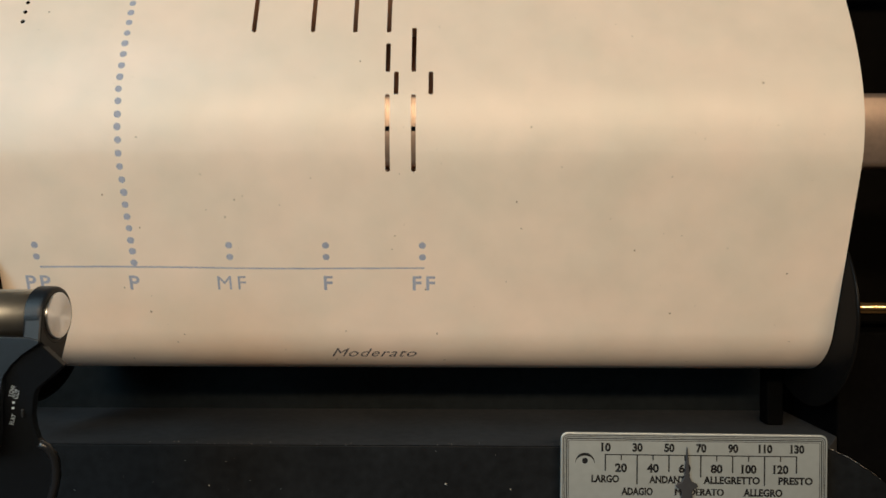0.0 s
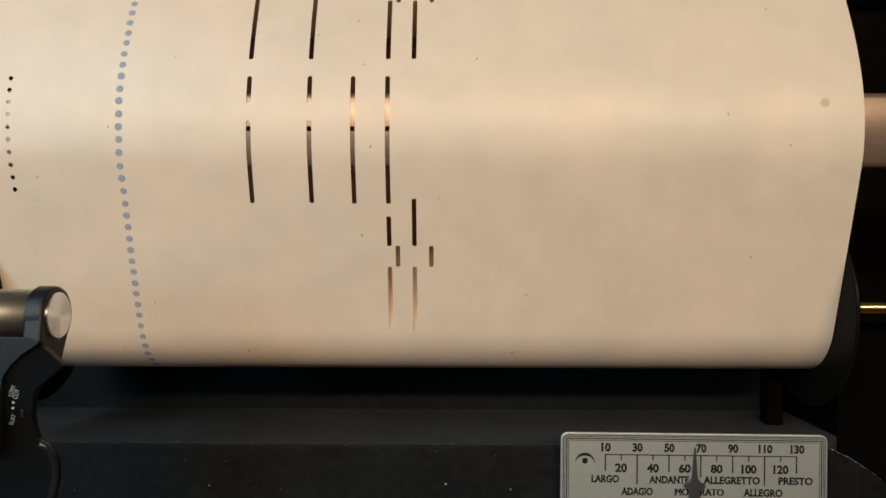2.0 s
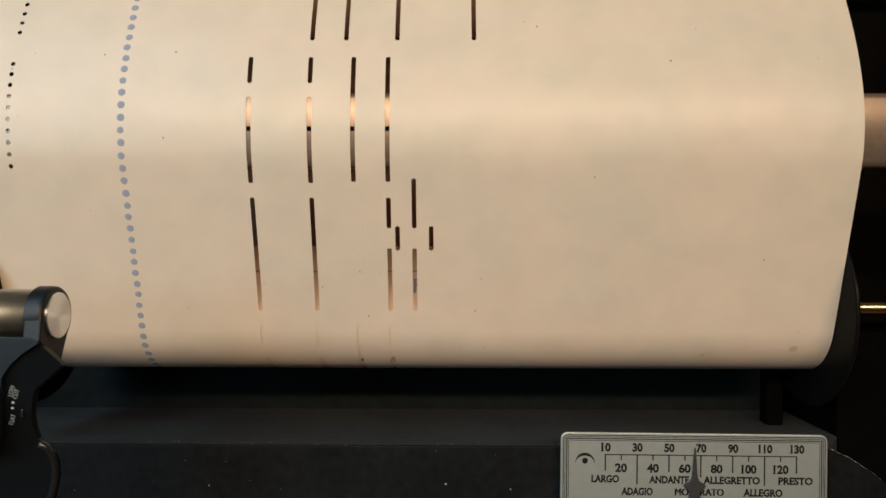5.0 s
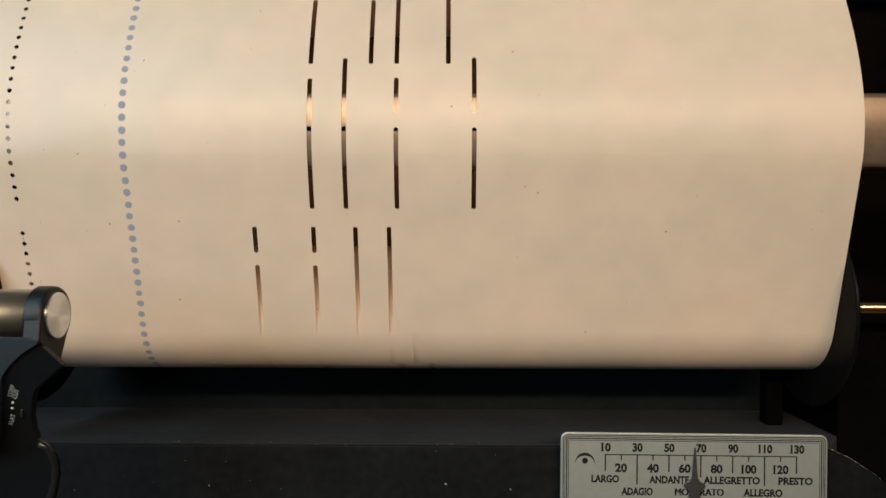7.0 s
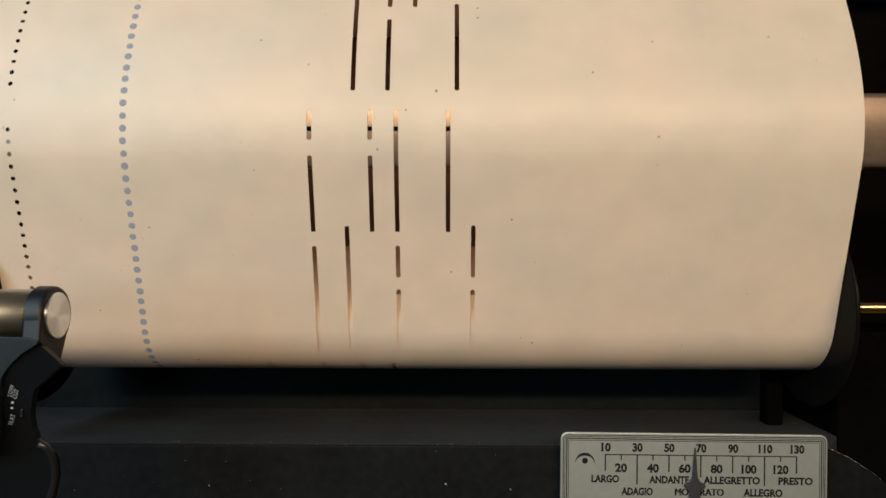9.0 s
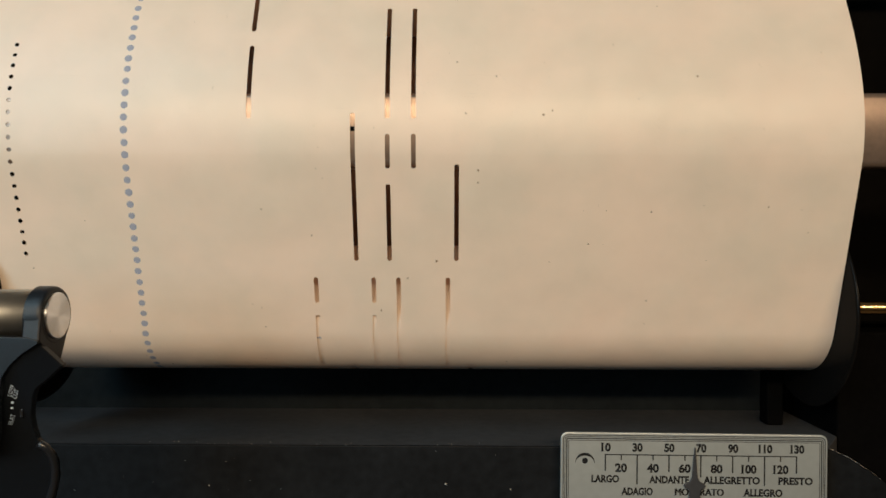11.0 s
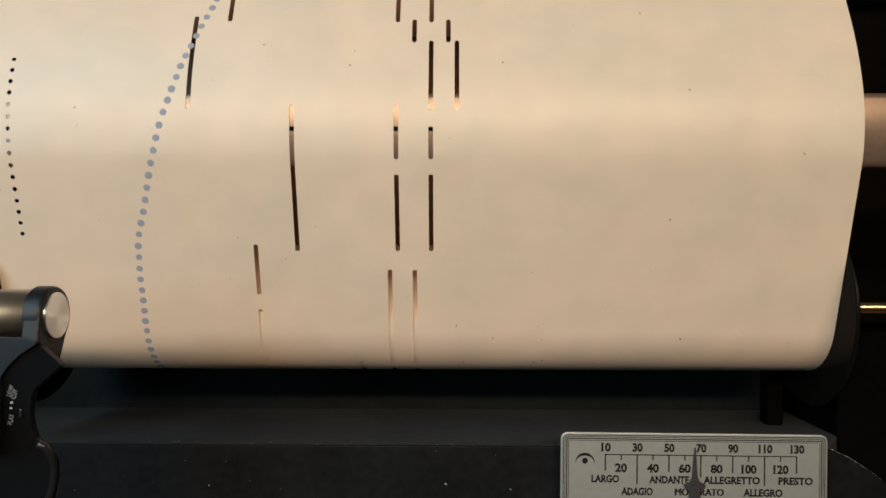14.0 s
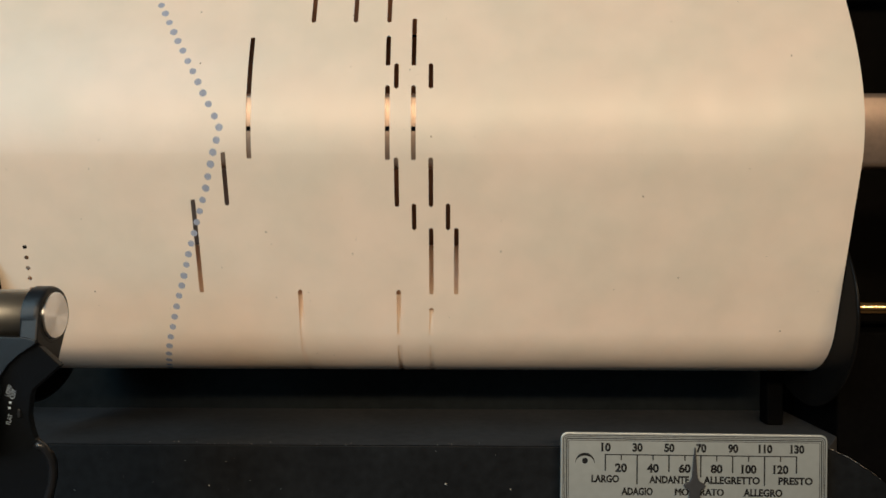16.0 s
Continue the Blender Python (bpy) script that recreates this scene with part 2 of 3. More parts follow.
def tracker_bar():
    bar = thing("tracker_bar", place(0, 0, 39.1), "dull brass tracker bar with a row of square ports", "tracker bar")
    ways = sorted((z, b) for b, z in WAY)
    zs, bs = [w[0] for w in ways], [w[1] for w in ways]

    def face(z, gap=0.25):
        """The bowed face lies just behind the paper."""
        return float(np.interp(z + 39.1, zs, bs)) + gap, z
    half, left, right = 0.74, -170.0, 182.0

    def sheet(points, x0=left, x1=right, bm=None):
        bm = bm or bmesh.new()
        rows = [[bm.verts.new((x * MM, b * MM, z * MM)) for x in (x0, x1)] for b, z in points]
        for a, b in zip(rows, rows[1:]):
            bm.faces.new((a[0], a[1], b[1], b[0]))
        return bm
    high = [(10.0, 11.8), (1.9, 11.8), (1.5, 11.6), (1.2, 11.2)] + [face(z) for z in (10.6, 10, 9, 8, 7, 6, 5, 4, 3, 2, 1.4, 0.75)]
    low = [face(z) for z in (-0.75, -1.4, -2, -3, -4, -5, -6, -7, -8, -9, -10, -11)] + [(2.5, -11.8), (3.2, -12.2), (10.0, -12.2)]
    part("face", sheet(high), BRASS, bar, "", True)
    part("face", sheet(low), BRASS, bar, "", True)
    web = bmesh.new()
    columns = [column(n) for n in range(-31, 69)]
    edges = [left] + [v for c in columns for v in (c - half, c + half)] + [right]
    for a, b in zip(edges[::2], edges[1::2]):
        sheet([face(z) for z in (0.75, 0, -0.75)], a, b, web)
    part("port_web", web, BRASS, bar, "", True)
    # the ports' inner shade is this near-black strip behind the web
    part("port_backing", box(left, right, 0.9, 9.5, -1.2, 1.2), DARKNESS, bar)
    part("bar_body", box(left, right, 3.6, 10.2, -12.1, 11.7), BRASS, bar)
    return bar


tracker_bar()


# slack: the sheet lies a little closer along its way than its drawn length
SLACK_AT = (-48, -20, 0, 25, 40, 55, 72, 90)
SLACK = (-0.9, 0, 0, 0, 0.76, 1.63, 2.92, 4.0)


def drawn(s):
    true = [a + b for a, b in zip(SLACK_AT, SLACK)]
    return s - float(np.interp(s, true, SLACK))


def take_up_radius(t):
    return 22.8 + 0.05 * t


def on_way(s, t):
    """Where paper lies that is s mm past the ports at t seconds: back, up."""
    w = s + PORT_AT
    if w < 0:
        turn = math.atan2(0.3912, -0.9203) + w / SUPPLY_R
        r = SUPPLY_R + WIND * w / (2 * math.pi * SUPPLY_R)
        return SUPPLY[0] + r * math.cos(turn), SUPPLY[1] + r * math.sin(turn)
    if w <= LENGTHS[-1]:
        i = max(0, min(int(np.searchsorted(LENGTHS, w)) - 1, len(WAY) - 2))
        f = (w - LENGTHS[i]) / (LENGTHS[i + 1] - LENGTHS[i])
        return WAY[i][0] + f * (WAY[i + 1][0] - WAY[i][0]), WAY[i][1] + f * (WAY[i + 1][1] - WAY[i][1])
    w -= LENGTHS[-1]
    r = take_up_radius(t)
    p = WAY[-1]
    vx, vz = AXIS[0] - p[0], AXIS[1] - p[1]
    far = math.hypot(vx, vz)
    slope, run = math.atan2(vz, vx) - math.asin(r / far), math.sqrt(far * far - r * r)
    if w <= run:
        return p[0] + w * math.cos(slope), p[1] + w * math.sin(slope)
    w -= run
    touch = math.atan2(p[1] + run * math.sin(slope) - AXIS[1], p[0] + run * math.cos(slope) - AXIS[0])
    inner = r - WIND * w / (2 * math.pi * r)
    return AXIS[0] + inner * math.cos(touch + w / r), AXIS[1] + inner * math.sin(touch + w / r)


# how far the paper has run, mm, at seconds
RUN_T = [i * 0.5 for i in range(33)]
RUN_D = (0.0, 15.3, 30.7, 45.7, 59.4, 73.7, 88.6, 103.4, 118.9, 133.9, 148.7, 163.45, 178.1, 192.6, 206.65, 220.9, 234.7, 249.35, 263.8, 278.1, 292.7, 307.4, 322.1, 336.4, 350.8, 366.4, 383.5, 400.0, 415.9, 431.3, 447.2, 464.1, 480.6)


def paper_run(t):
    """Smooth through the table."""
    i = max(0, min(int(np.searchsorted(RUN_T, t)) - 1, len(RUN_T) - 2))

    def slope(j):
        a, b = max(0, j - 1), min(len(RUN_T) - 1, j + 1)
        return (RUN_D[b] - RUN_D[a]) / (RUN_T[b] - RUN_T[a])
    h = RUN_T[i + 1] - RUN_T[i]
    f = (t - RUN_T[i]) / h
    return ((2 * f ** 3 - 3 * f * f + 1) * RUN_D[i] + (f ** 3 - 2 * f * f + f) * h * slope(i)
            + (3 * f * f - 2 * f ** 3) * RUN_D[i + 1] + (f ** 3 - f * f) * h * slope(i + 1))


# ---- the take-up spool and the supply roll ----
PAPER_LEFT, PAPER_RIGHT = -155.3, 133.6


def take_up_spool():
    spool = thing("take_up_spool", place(0, *AXIS), "black enamelled take-up spool with wound paper", "spool")
    part("wound_paper", turned([(PAPER_LEFT, 0), (PAPER_LEFT, 22.55), (PAPER_RIGHT, 22.55), (PAPER_RIGHT, 0)], 96), PAPER, spool, "cream paper leader wound on the core", True)
    for side, x in ((1, PAPER_RIGHT + 0.3), (-1, PAPER_LEFT - 0.3)):
        rim = [(x, 8), (x, 35.3), (x + side * 0.2, 36.0), (x + side * 0.7, 36.4), (x + side * 1.3, 36.0), (x + side * 1.5, 35.0), (x + side * 1.5, 8)]
        part("flange", turned(rim, 96), FLANGE, spool, "glossy black flange", True)
    part("hub", turned([(PAPER_RIGHT + 1.8, 0), (PAPER_RIGHT + 1.8, 8.5), (PAPER_RIGHT + 10, 8.0), (PAPER_RIGHT + 11.5, 6.5), (PAPER_RIGHT + 11.5, 0)], 48), FLANGE, spool, "", True)
    part("shaft", turned([(PAPER_RIGHT + 11.5, 0), (PAPER_RIGHT + 11.5, 2.2), (PAPER_RIGHT + 11.8, 2.6), (212, 2.6), (212, 0)], 32), SHAFT, spool, "polished brass shaft", True)
    part("shaft", turned([(-250, 0), (-250, 2.6), (PAPER_LEFT - 1.8, 2.6), (PAPER_LEFT - 1.8, 0)], 32), SHAFT, spool, "polished brass shaft", True)
    return spool


def supply_roll():
    roll = thing("supply_roll", place(0, *SUPPLY), "cream paper music roll on its supply spool", "paper roll")
    part("wound_paper", turned([(PAPER_LEFT, 0), (PAPER_LEFT, 34.9), (PAPER_RIGHT, 34.9), (PAPER_RIGHT, 0)], 96), PAPER, roll, "", True)
    for side, x in ((1, PAPER_RIGHT + 0.3), (-1, PAPER_LEFT - 0.3)):
        part("flange", turned([(x, 0), (x, 38.2), (x + side * 0.6, 39.0), (x + side * 1.8, 39.0), (x + side * 2.4, 38.2), (x + side * 2.4, 0)], 64), FLANGE, roll, "", True)
    part("shaft", turned([(PAPER_RIGHT + 2, 0), (PAPER_RIGHT + 2, 2.6), (212, 2.6), (212, 0)], 32), SHAFT, roll, "", True)
    part("shaft", turned([(-250, 0), (-250, 2.6), (PAPER_LEFT - 2, 2.6), (PAPER_LEFT - 2, 0)], 32), SHAFT, roll, "", True)
    return roll


TAKE_UP, SUPPLY_ROLL = take_up_spool(), supply_roll()

# ---- the music: slots punched in the paper, (start, end, columns), mm along the roll ----
OPENING = [(-13.9, 11.6, 16, 19), (11.4, 19.5, 17, 21), (19.3, 30.3, 16), (19.3, 36.7, 19), (34.9, 62.3, 0, 7), (67.5, 77.2, 0, 7), (34.7, 77.2, 12, 16),
           (83.5, 107.9, 16, 19), (83.4, 126.2, 0, 7), (107.0, 116.0, 17, 21), (115.2, 126.2, 16), (115.2, 132.7, 19), (131.0, 159.4, 0, 7), (164.1, 173.7, 0, 7), (131.3, 173.7, 12, 16)]
MIDDLE = [(180.2, 223.7, 7), (180.2, 231.2, 11), (180.2, 207.3, 17), (211.9, 223.9, 17), (180.2, 207.3, 26), (212.0, 231.3, 26), (228.9, 255.4, 7, 14), (260.3, 270.1, 7, 14),
          (228.9, 270.1, 17, 23), (276.5, 327.4, 12), (276.5, 304.2, 16), (276.5, 310.7, 24), (309.4, 320.6, 16, 19)]
CLOSING = [(325.5, 367.1, 16, 19), (325.8, 351.5, 0), (357.3, 376.3, 0), (374.0, 401.2, 17, 21), (373.8, 423.8, 5), (406.1, 423.8, 17), (406.1, 416.9, 21), (422.6, 457.5, -7),
           (455.4, 473.3, -3), (422.2, 447.2, 21, 24), (446.7, 456.0, 19, 23), (455.0, 471.3, 17, 21), (470.9, 513.3, 0), (470.5, 495.1, 16, 19), (494.1, 503.0, 17, 21),
           (502.2, 513.8, 16), (502.2, 521.2, 19), (519.6, 567.8, 7, 12, 16)]
# chains of round holes for the pedal: first and last hole
PEDAL = [(39.5, 76.6), (136.6, 171.1), (183.5, 263.6), (279.0, 352.0), (380.2, 440.0)]
# dynamic line: mm along the roll and to the side
LOUDNESS = [(-44.6, -108.4), (0.1, -109.0), (103.2, -108.2), (206.6, -107.5), (263.1, -107.2), (365.8, -106.6), (377.9, -105.9), (389.0, -102.7), (414.0, -96.1),
            (441.5, -87.9), (459.2, -81.8), (480.4, -75.6), (481.9, -75.6), (526.5, -98.5), (607.8, -141)]
SLOT_HALF, HOLE_R, DOT_R = 0.77, 0.78, 1.2


def music_holes():
    """Every hole: x, half width, start, end (round ends)."""
    out = []
    for a, b, *cols in OPENING + MIDDLE + CLOSING:
        out += [(column(n), SLOT_HALF, a, b) for n in cols]
    for a, b in PEDAL:
        n = max(0, round((b - a) / 3.95))
        step = (b - a) / n if n else 0
        out += [(column(-27.82), HOLE_R, a + i * step - HOLE_R, a + i * step + HOLE_R) for i in range(n + 1)]
    return out


def half_width(hole, u):
    x, w, a, b = hole
    if u <= a or u >= b:
        return 0.0
    e = min(u - a, b - u)
    r = w if b - a < 2.2 * w else 0.5        # slots have squarer ends than the round holes
    return w if e >= r else w - r + math.sqrt(max(0.0, r * r - (r - e) ** 2))


def disc(x, u, r, n=14):
    return [(x + r * math.cos(2 * math.pi * i / n), u + r * math.sin(2 * math.pi * i / n)) for i in range(n)]


def printed():
    """All printing, piece by piece: name, convex faces of (x, u) corners, material."""
    rng = random.Random(5)
    out = []
    us, xs = zip(*LOUDNESS)
    count, along = (-11, 0, 21, 38, 55, 71, 88, 90, 101, 116, 126, 132), (-46.6, 0.7, 89.9, 160.9, 231.1, 297.2, 367.2, 375.8, 421.4, 481.1, 519.5, 542.5)
    for i in range(-11, 133):
        u = float(np.interp(i, count, along)) + rng.uniform(-0.12, 0.12)
        x = float(np.interp(u, us, xs))
        out.append(("printed_dot", [disc(x + rng.uniform(-0.1, 0.1), u, DOT_R * rng.uniform(0.93, 1.07))], INK))
    for x in (-141.6, -75.3, -42.4, -9.6):
        for v in (-44.3, -39.9):
            out.append(("printed_dot", [disc(x, v, DOT_R)], INK))
    rule = []
    for i in range(44):
        a, b = -141 + i * 3.0, -141 + (i + 1) * 3.0
        lo, hi = 0.26 + rng.uniform(0, 0.08), 0.26 + rng.uniform(0, 0.08)
        mid = -48.2 - 0.01 * i + 0.2 * math.sin(i * 0.18)
        rule.append([(a, mid - lo), (b, mid - lo), (b, mid + hi), (a, mid + hi)])
    out.append(("printed_line", rule, INK))

    def glyphs(bm, x, u, mat):
        """Each letter is a piece of its own."""
        bmesh.ops.triangulate(bm, faces=bm.faces)
        left = set(bm.faces)
        while left:
            todo, letter = [left.pop()], []
            while todo:
                f = todo.pop()
                letter.append([(v.co.x / MM + x, v.co.y / MM + u) for v in f.verts])
                near = {g for v in f.verts for g in v.link_faces} & left
                left -= near
                todo += near
            out.append(("printed_letter", letter, mat))
        bm.free()
    for body, x in (("PP", -142.4), ("P", -109.0), ("MF", -75.4), ("F", -42.1), ("FF", -9.2)):
        glyphs(letters(body, 5.2, weight=0.0 if "M" in body else 0.02, spread=1.3), x, -54.2, INK)
    glyphs(letters("Moderato", 4.6, 30.5, weight=0.0, shear=0.45, spread=1.1), -27.3, -83.6, DARK_INK)
    # marks that are larger than the rest
    for x, u, r in ( (-4.8, 276.5, 0.42), (-64.7, 250.5, 0.25), (8.9, 308.8, 0.38), (30.0, 326.8, 0.4), (23.7, -33.5, 0.3), (-104.6, -65.8, 0.42),
                    (76.0, -65.9, 0.34), (-116.0, -21.7, 0.3), (-82.6, -14.7, 0.22), (80.4, 339.8, 0.35), (-24.0, 257.3, 0.3)):
        out.append(("speck", [disc(x, u, r, 9)], SPECK))
    out.append(("stain", [disc(121.0, 68.1, 1.5, 16)], STAIN))
    for i in range(260):
        out.append(("speck", [disc(rng.uniform(PAPER_LEFT + 3, PAPER_RIGHT - 3), rng.uniform(-90, 540), rng.choice((0.12, 0.15, 0.18, 0.3)), 7)], SPECK))
    return out


def clip(poly, lo, hi):
    """The part of a convex face between two lines across the paper."""
    for limit, sign in ((lo, 1), (hi, -1)):
        kept = []
        for (x0, u0), (x1, u1) in zip(poly, poly[1:] + poly[:1]):
            d0, d1 = sign * (u0 - limit), sign * (u1 - limit)
            if d0 >= 0:
                kept.append((x0, u0))
            if d0 * d1 < 0:
                f = d0 / (d0 - d1)
                kept.append((x0 + f * (x1 - x0), u0 + f * (u1 - u0)))
        poly = kept
        if len(poly) < 3:
            return []
    return poly


STRIP = 1.25
CURL = 55.0


def strip_mesh(lo, hi, holes):
    """One strip of paper: faces between the holes, row by row."""
    mid = (lo + hi) / 2
    rows = 3 if holes else 1
    verts, faces, uvs, known = [], [], [], {}
    for r in range(rows):
        a, b = lo + (hi - lo) * r / rows, lo + (hi - lo) * (r + 1) / rows
        cuts = []
        for h in holes:
            if half_width(h, (a + b) / 2) > 0:
                cuts.append((h[0], half_width(h, a), half_width(h, b)))
        cuts.sort()
        left = (PAPER_LEFT, PAPER_LEFT)
        for x, wa, wb in cuts + [(None, 0, 0)]:
            right = (PAPER_RIGHT, PAPER_RIGHT) if x is None else (x - wa, x - wb)
            quad = ((left[0], a), (right[0], a), (right[1], b), (left[1], b))
            ids = []
            for px, u in quad:
                key = (round(px, 4), round(u, 4))
                if key not in known:
                    known[key] = len(verts)
                    verts.append((px * MM, (u - mid) * MM, 0))
                    uvs.append((px * MM, u * MM))
                ids.append(known[key])
            ids = list(dict.fromkeys(ids))
            if len(ids) > 2:
                faces.append(tuple(ids))
            left = None if x is None else (x + wa, x + wb)
    me = bpy.data.meshes.new("paper_strip")
    me.from_pydata(verts, [], faces)
    layer = me.uv_layers.new(name="UVMap")
    for loop in me.loops:
        layer.data[loop.index].uv = uvs[loop.vertex_index]
    for f in me.polygons:
        f.use_smooth = True
    me.normals_split_custom_set_from_vertices([Vector((0, y / (CURL * MM), 1)).normalized() for x, y, z in verts])
    me.materials.append(PAPER)
    return me


def ink_mesh(lo, hi, faces_of, mat, name):
    mid = (lo + hi) / 2
    verts, faces = [], []
    for poly in faces_of:
        kept = clip(poly, lo, hi)
        if len(kept) >= 3:
            faces.append(tuple(range(len(verts), len(verts) + len(kept))))
            verts += [(x * MM, (u - mid) * MM, 0.02 * MM) for x, u in kept]
    if not faces:
        return None
    me = bpy.data.meshes.new(name)
    me.from_pydata(verts, [], faces)
    me.materials.append(mat)
    return me


def paper_roll():
    sheet = thing("music_paper", (0, 0, 0), "cream punched paper music roll printed with blue dots", "paper roll")
    holes = music_holes()
    prints = [(n, f, m, min(u for p in f for x, u in p), max(u for p in f for x, u in p)) for n, f, m in printed()]
    cuts = list(np.arange(-121.0, 530.0, STRIP)) + list(np.arange(530.0, 715.0, 4.0))
    strips = []
    for lo, hi in zip(cuts, cuts[1:]):
        lo, hi = float(lo), float(hi)
        inside = [h for h in holes if h[2] < hi and h[3] > lo] if hi < 531 else []
        ob = new("paper_strip", strip_mesh(lo, hi, inside))
        ob.parent = sheet
        for name, faces, mat, first, last in prints:
            ink = ink_mesh(lo, hi, faces, mat, name) if first < hi < 531 and last > lo else None
            if ink:
                new(name, ink).parent = ob
        strips.append((ob, lo, hi))
    return strips


STRIPS = paper_roll()


# ---- the tempo dial ----
def dial():
    unit = 0.0735
    wide, tall = 92.0, 44.0
    plate = thing("tempo_dial", place(38.36, 16.5, -63.4), "silver tempo scale plate with black figures", "dial")
    plate.rotation_euler = (0, radians(0.42), 0)

    def rounded(x0, x1, z0, z1, r):
        pts = []
        for cx, cz, a0 in ((x1 - r, z1 - r, 0), (x0 + r, z1 - r, 90), (x0 + r, z0 + r, 180), (x1 - r, z0 + r, 270)):
            pts += [(cx + r * math.cos(radians(a0 + 15 * i)), cz + r * math.sin(radians(a0 + 15 * i))) for i in range(7)]
        return pts
    part("plate", slab(rounded(0, wide, -tall, 0, 2.4), 1.2, 0.25), SILVER, plate)

    def ring(inset, width):
        bm = bmesh.new()
        r = max(0.5, 2.4 - inset)
        a = rounded(inset, wide - inset, -tall + inset, -inset, r)
        b = rounded(inset + width, wide - inset - width, -tall + inset + width, -inset - width, max(0.3, r - width))
        va, vb = ([bm.verts.new((x * MM, -0.03 * MM, z * MM)) for x, z in p] for p in (a, b))
        for i in range(len(va)):
            j = (i + 1) % len(va)
            bm.faces.new((va[i], va[j], vb[j], vb[i]))
        return bm
    for inset, width in ((0.75, 0.28), (1.35, 0.22), (1.9, 0.35), (2.6, 0.2)):
        part("border_line", ring(inset, width), GRAPHITE, plate)

    def line(x0, y0, x1, y1, w=0.26):
        X0, Z0, X1, Z1 = (x0 - 36) * unit, -(y0 - 42) * unit, (x1 - 36) * unit, -(y1 - 42) * unit
        if abs(X1 - X0) > abs(Z1 - Z0):
            return box(X0, X1, -0.03, 0.02, Z0 - w / 2, Z0 + w / 2)
        return box(X0 - w / 2, X0 + w / 2, -0.03, 0.02, min(Z0, Z1), max(Z0, Z1))
    part("scale_line", line(243, 144.5, 1145, 144.5, 0.36), GRAPHITE, plate)
    for i in range(13):
        x = 246 + i * 74.7
        end = 170 if i % 2 else {0: 222, 2: 284, 4: 224, 6: 247, 8: 225, 10: 283, 12: 225}[i]
        part("scale_mark", line(x, 144.5, x, end, 0.42 if i % 2 else 0.46), GRAPHITE, plate)

    def word(body, x, y, high, wide_units=0, weight=0.012, lift=0.04):
        bm = letters(body, high * unit, wide_units * unit, weight, serif=0.07)
        for v in bm.verts:
            v.co = Vector((v.co.x + (x - 36) * unit * MM, -lift * MM, v.co.y - (y - 42) * unit * MM))
        part("lettering", bm, GRAPHITE, plate)
    for i in range(7):
        word(str(10 + 20 * i), 247 + i * 149.6, 109.5, 36, 48 if i < 5 else 68, 0.046)
    for i in range(6):
        word(str(20 + 20 * i), 320 + i * 149.6, 206, 37, 56 if i < 4 else 74, 0.042)
    for body, x, y, w in (("LARGO", 245, 258.5, 133), ("ANDANTE", 545, 259.5, 190), ("ALLEGRETTO", 838, 259.5, 268), ("PRESTO", 1137, 259.5, 164),
                          ("ADAGIO", 395, 316.5, 150), ("MODERATO", 687, 316.5, 230), ("ALLEGRO", 985, 316.5, 186)):
        if "M" in body:      # thickened by a second strike beside the first
            word(body, x - 2.2, y, 32, w, 0.0)
            word(body, x + 2.2, y, 32, w, 0.0, 0.055)
        else:
            word(body, x, y, 32, w, 0.042)
    # hold sign: an arch that thins to its ends over a dot
    bm = bmesh.new()
    cx, cz = (150 - 36) * unit, -(185 - 42) * unit
    outer = [(46 * math.cos(radians(a)), 48 * math.sin(radians(a))) for a in range(0, 181, 12)]
    inner = [(44 * math.cos(radians(a)), 34 * math.sin(radians(a))) for a in range(0, 181, 12)]
    vo = [bm.verts.new(((cx + x * unit) * MM, -0.03 * MM, (cz + z * unit) * MM)) for x, z in outer]
    vi = [bm.verts.new(((cx + x * unit) * MM, -0.03 * MM, (cz + z * unit) * MM)) for x, z in inner]
    for i in range(len(vo) - 1):
        bm.faces.new((vo[i], vo[i + 1], vi[i + 1], vi[i]))
    part("hold_sign", bm, GRAPHITE, plate)
    bm = bmesh.new()
    bm.faces.new([bm.verts.new(((cx + 14 * unit * math.cos(radians(a))) * MM, -0.03 * MM, (cz + (10 + 14 * math.sin(radians(a))) * unit) * MM)) for a in range(0, 360, 20)])
    part("hold_sign", bm, GRAPHITE, plate)
    # pointer: a spear with two leaves, riding in front of the plate
    side = [(1, 0), (5, 40), (9, 95), (13, 140), (24, 160), (44, 168), (52, 178), (46, 190), (30, 196), (24, 212), (28, 240), (30, 300), (30, 420)]
    outline = [(x * unit, -y * unit) for x, y in side] + [(-x * unit, -y * unit) for x, y in reversed(side)]
    pointer = part("pointer", slab(outline, 0.8, 0.15), POINTER, plate, "dark steel pointer with a leaf-shaped head")
    return pointer


POINTER_ARM = dial()


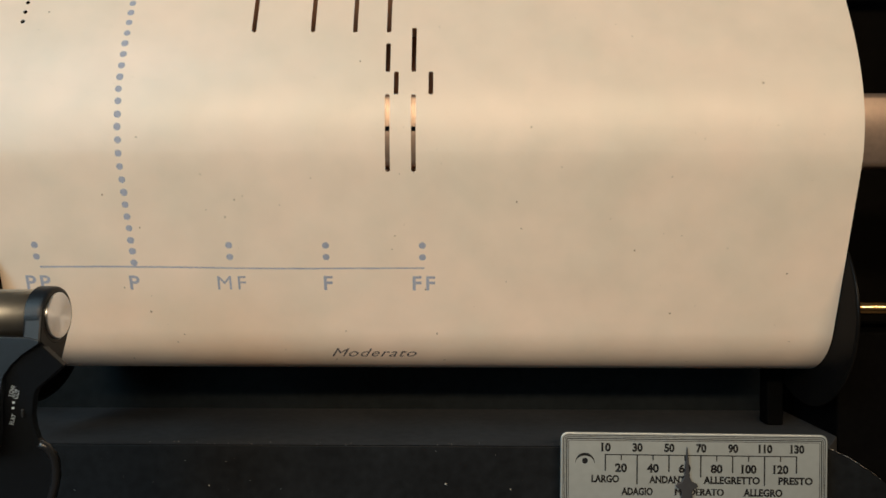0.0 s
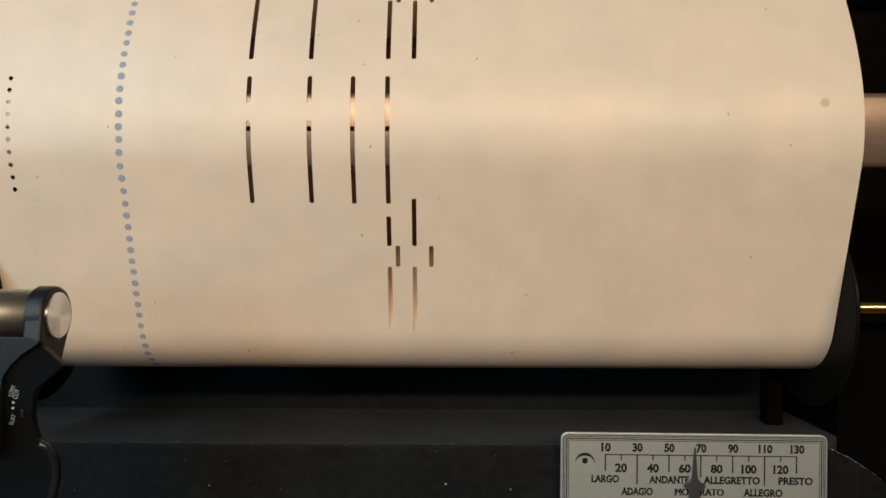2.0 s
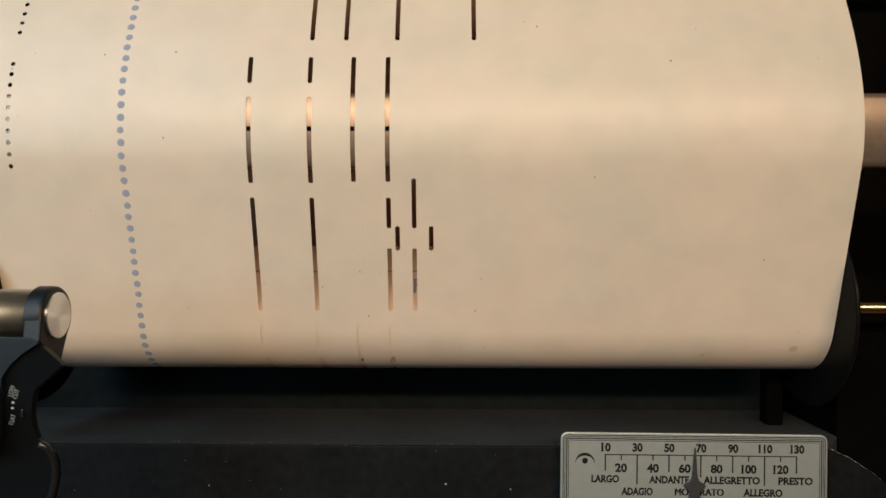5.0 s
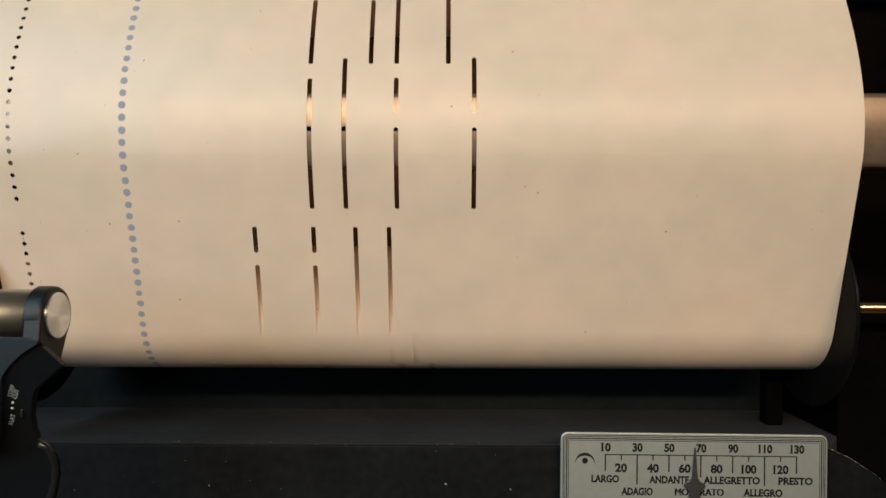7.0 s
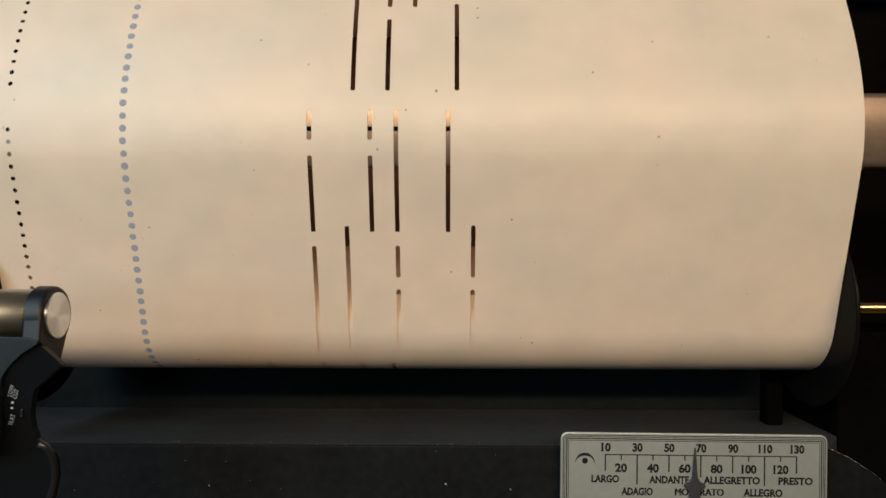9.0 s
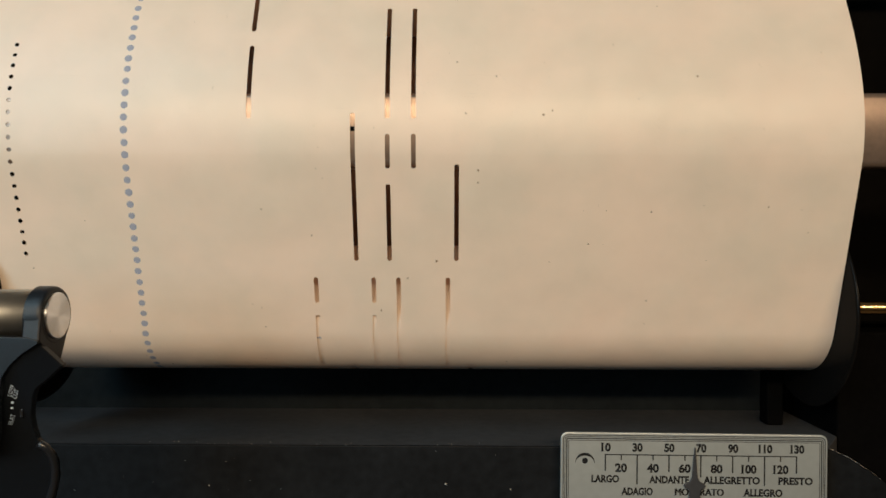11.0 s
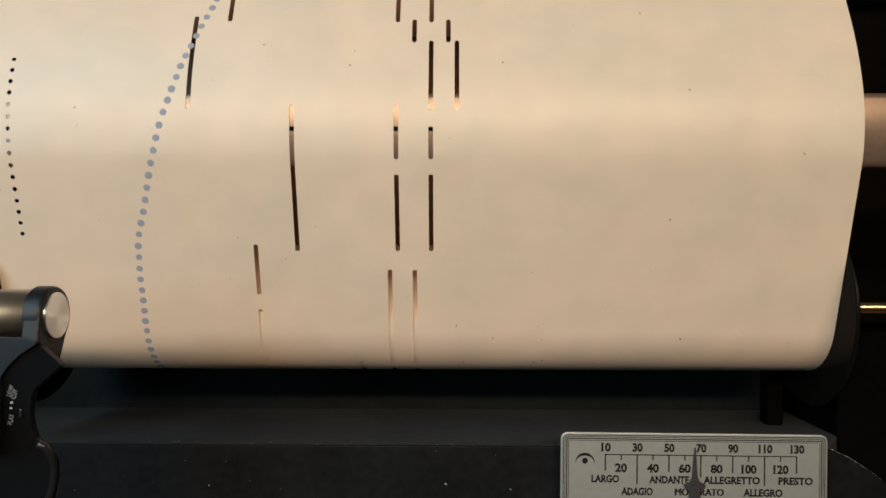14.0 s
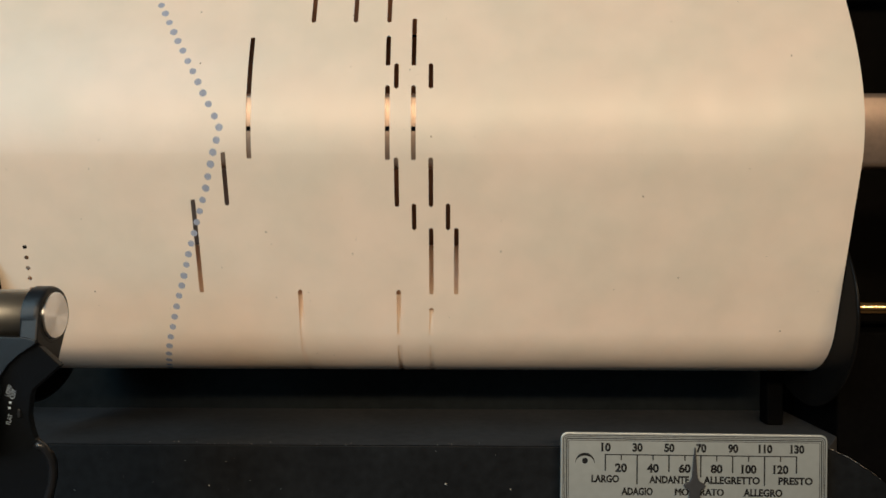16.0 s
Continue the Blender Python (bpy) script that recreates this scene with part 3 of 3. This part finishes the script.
# ---- the microphone in front of the spool ----
def microphone():
    mic = thing("microphone", place(-104.7, -43.5, -18.0), "black pivoting microphone with a satin steel barrel", "microphone")
    part("barrel", turned([(-70, 0), (-70, 7.0), (-4.5, 7.0), (-4.5, 0)], 64), STEEL, mic, "satin steel barrel", True)
    part("pivot_head", turned([(-4.9, 0), (-4.9, 7.6), (-4.6, 7.9), (-1.3, 7.9), (-0.7, 7.8), (-0.25, 7.5), (-0.1, 7.1), (-0.1, 0)], 96), PLASTIC, mic)
    part("cap", turned([(-0.6, 0), (-0.6, 6.25), (0.2, 6.25), (0.45, 5.9), (0.5, 0)], 96), CAP, mic, "turned aluminium pivot cap")
    # neck: cut from a profile seen from the side
    bm = slab([(-7.6, 1.5), (-8.6, -6.0), (1.6, -13.8), (5.1, -6.4), (6.5, -3.4), (7.8, 0.5), (0, 4)], 4.6, 0.5)
    for v in bm.verts:
        v.co = Vector((-v.co.y - 0.15 * MM, v.co.x, v.co.z))
    part("neck", bm, PLASTIC, mic)
    # shoulder: an upright web whose edge sweeps down beside the arm
    shoulder = [(-34, -4.4), (-3.0, -4.8), (-0.2, -5.6), (-0.3, -6.5), (-4.4, -9.2), (-7.3, -11.9), (-9.4, -15.0), (-10.6, -21.9), (-10.5, -29.8), (-11.2, -33.4), (-18, -36.2), (-34, -38)]
    part("shoulder", slab(shoulder, 2.2, 0.22), PLASTIC, mic).location = (0, -9.0 * MM, 0)

    def lean(x, z):
        """How far back the arm's face lies: it falls away from the pivot."""
        return -8.7 + 0.35 * ((x + 5.0) - (z + 7.3))
    arm = [(-0.8, -6.5), (3.4, -12.7), (0.0, -15.8), (-3.5, -18.8), (-4.4, -20.8), (-5.7, -26.3), (-5.8, -29.8), (-5.5, -33.0), (-4.3, -35.4), (-2.8, -37.8), (-2.4, -40.2),
           (-2.9, -44.9), (-5.0, -51.6), (-7.4, -58.4), (-26, -58.4), (-14.5, -35.2), (-13.5, -30.4), (-12.0, -22.6), (-10.3, -15.3), (-8.2, -11.9), (-5.2, -9.2)]
    bm = slab(arm, 2.4, 0.25)
    for v in bm.verts:
        v.co.y += lean(v.co.x / MM, v.co.z / MM) * MM
    limb = part("arm", bm, PLASTIC, mic)
    for body, x, z, h in (("FLAT", -10.0, -26.9, 0.95), ("LOW", -8.8, -18.9, 0.95), ("CUT", -8.0, -19.9, 0.95)):
        bm = letters(body, h)
        turn = Matrix.Rotation(radians(68), 4, "Z")
        for v in bm.verts:
            c = turn @ v.co
            px, pz = c.x / MM + x, c.y / MM + z
            v.co = Vector((px, lean(px, pz) - 0.06, pz)) * MM
        part("lettering", bm, WHITE_INK, limb, "small white lettering")
    for x, z in ((-9.0, -22.2), (-9.4, -23.7)):
        y = lean(x, z)
        part("mark", box(x - 0.28, x + 0.28, y - 0.2, y + 0.2, z - 0.28, z + 0.28), WHITE_INK, limb)
    y = lean(-7.4, -25.3)
    part("switch", box(-7.9, -7.1, y - 0.6, y + 0.6, -26.4, -24.2, 0.25), CABLE, limb)
    run = ((-5.3, -34.2), (-3.7, -35.6), (-2.7, -38.5), (-2.7, -42.4), (-3.6, -46.6), (-5.2, -50.7), (-7.8, -57.5))
    part("cable", tube([(x, lean(x, z) - 0.2, z) for x, z in run], 1.05), CABLE, limb, "", True)
    return mic


MIC = microphone()


# ---- dust on the rail ----
def dust():
    rng = random.Random(8)
    bm = bmesh.new()

    def grain(x, y, z, r):
        m = Matrix.Translation(Vector((x, y, z)) * MM)
        bmesh.ops.create_icosphere(bm, subdivisions=1, radius=r * MM, matrix=m)
    for i in range(70):
        grain(rng.uniform(-140, 150 - 20), RAIL_BACK + rng.uniform(0.3, 5), FLOOR_UP + 0.02, rng.choice((0.05, 0.06, 0.08, 0.14)))
    for i in range(40):
        grain(rng.uniform(-140, 130), RAIL_BACK, rng.uniform(FLOOR_UP - 20, FLOOR_UP - 1), rng.choice((0.06, 0.08, 0.1)))
    for x, z, r in ((-1.6, -83.4, 0.35), (21.4, -85.2, 0.3), (-85.8, -84.4, 0.2)):
        grain(x, RAIL_BACK, z, r)
    for i in range(60):
        x = rng.uniform(134, 152)
        z = FLOOR_UP - float(np.interp(x, (131, 135, 141, 148, 156), (0, 0.6, 3.5, 8, 14)))
        grain(x, RAIL_BACK + rng.uniform(-0.05, 1.2), z, rng.choice((0.07, 0.1, 0.13, 0.18)))
    ob = link("dust", bm, DUST)
    ob.location = (0, 0, HEIGHT)
    tagged(ob, "pale grains of dust on the black rail", "dust", kind="stuff")


dust()


# ---- what moves ----
def strip_pose(lo, hi, t):
    d = paper_run(t)
    b1, z1 = on_way(drawn(d - hi), t)
    b0, z0 = on_way(drawn(d - lo), t)
    # each strip's lower edge lies a hair over the next, like scales
    long = math.hypot(b1 - b0, z1 - z0)
    b0, z0 = b0 - 0.012 * (z1 - z0) / long, z0 + 0.012 * (b1 - b0) / long
    return pose(0, (b0 + b1) / 2 * MM, HEIGHT + (z0 + z1) / 2 * MM, math.degrees(math.atan2(z1 - z0, b1 - b0)), 0, 0)


def motions():
    for ob, lo, hi in STRIPS:
        rows = []
        for i in range(161):
            t = i / 10
            s = paper_run(t) - lo
            if i % 2 == 0 or -55 < s < 95:
                rows.append((t, strip_pose(lo, hi, t)))
        walk(ob, rows)
    turns = [i / 5 for i in range(81)]
    walk(TAKE_UP, [(t, Matrix.Translation(place(0, *AXIS)) @ pose(0, 0, 0, math.degrees(paper_run(t) / 23.2), 0, 0)) for t in turns])
    walk(SUPPLY_ROLL, [(t, Matrix.Translation(place(0, *SUPPLY)) @ pose(0, 0, 0, math.degrees(paper_run(t) / SUPPLY_R), 0, 0)) for t in turns])
    unit = 0.0735 * MM
    needle = ((0.0, 627), (0.1, 640), (0.3, 656), (0.5, 662), (1.0, 664), (16.0, 664))
    walk(POINTER_ARM, [(t, pose((x - 36) * unit, -1.0 * MM, -(105 - 42) * unit, 0, 0, 0)) for t, x in needle])
    start = place(-104.7, -43.5, -18.0)
    walk(MIC, [(t, Matrix.Translation(start + Vector((dx * MM, 0, 0)))) for t, dx in ((0.0, 0.0), (4.0, -0.1), (8.0, -0.25), (12.0, -0.3), (14.5, -0.6), (16.0, -0.9))])


motions()
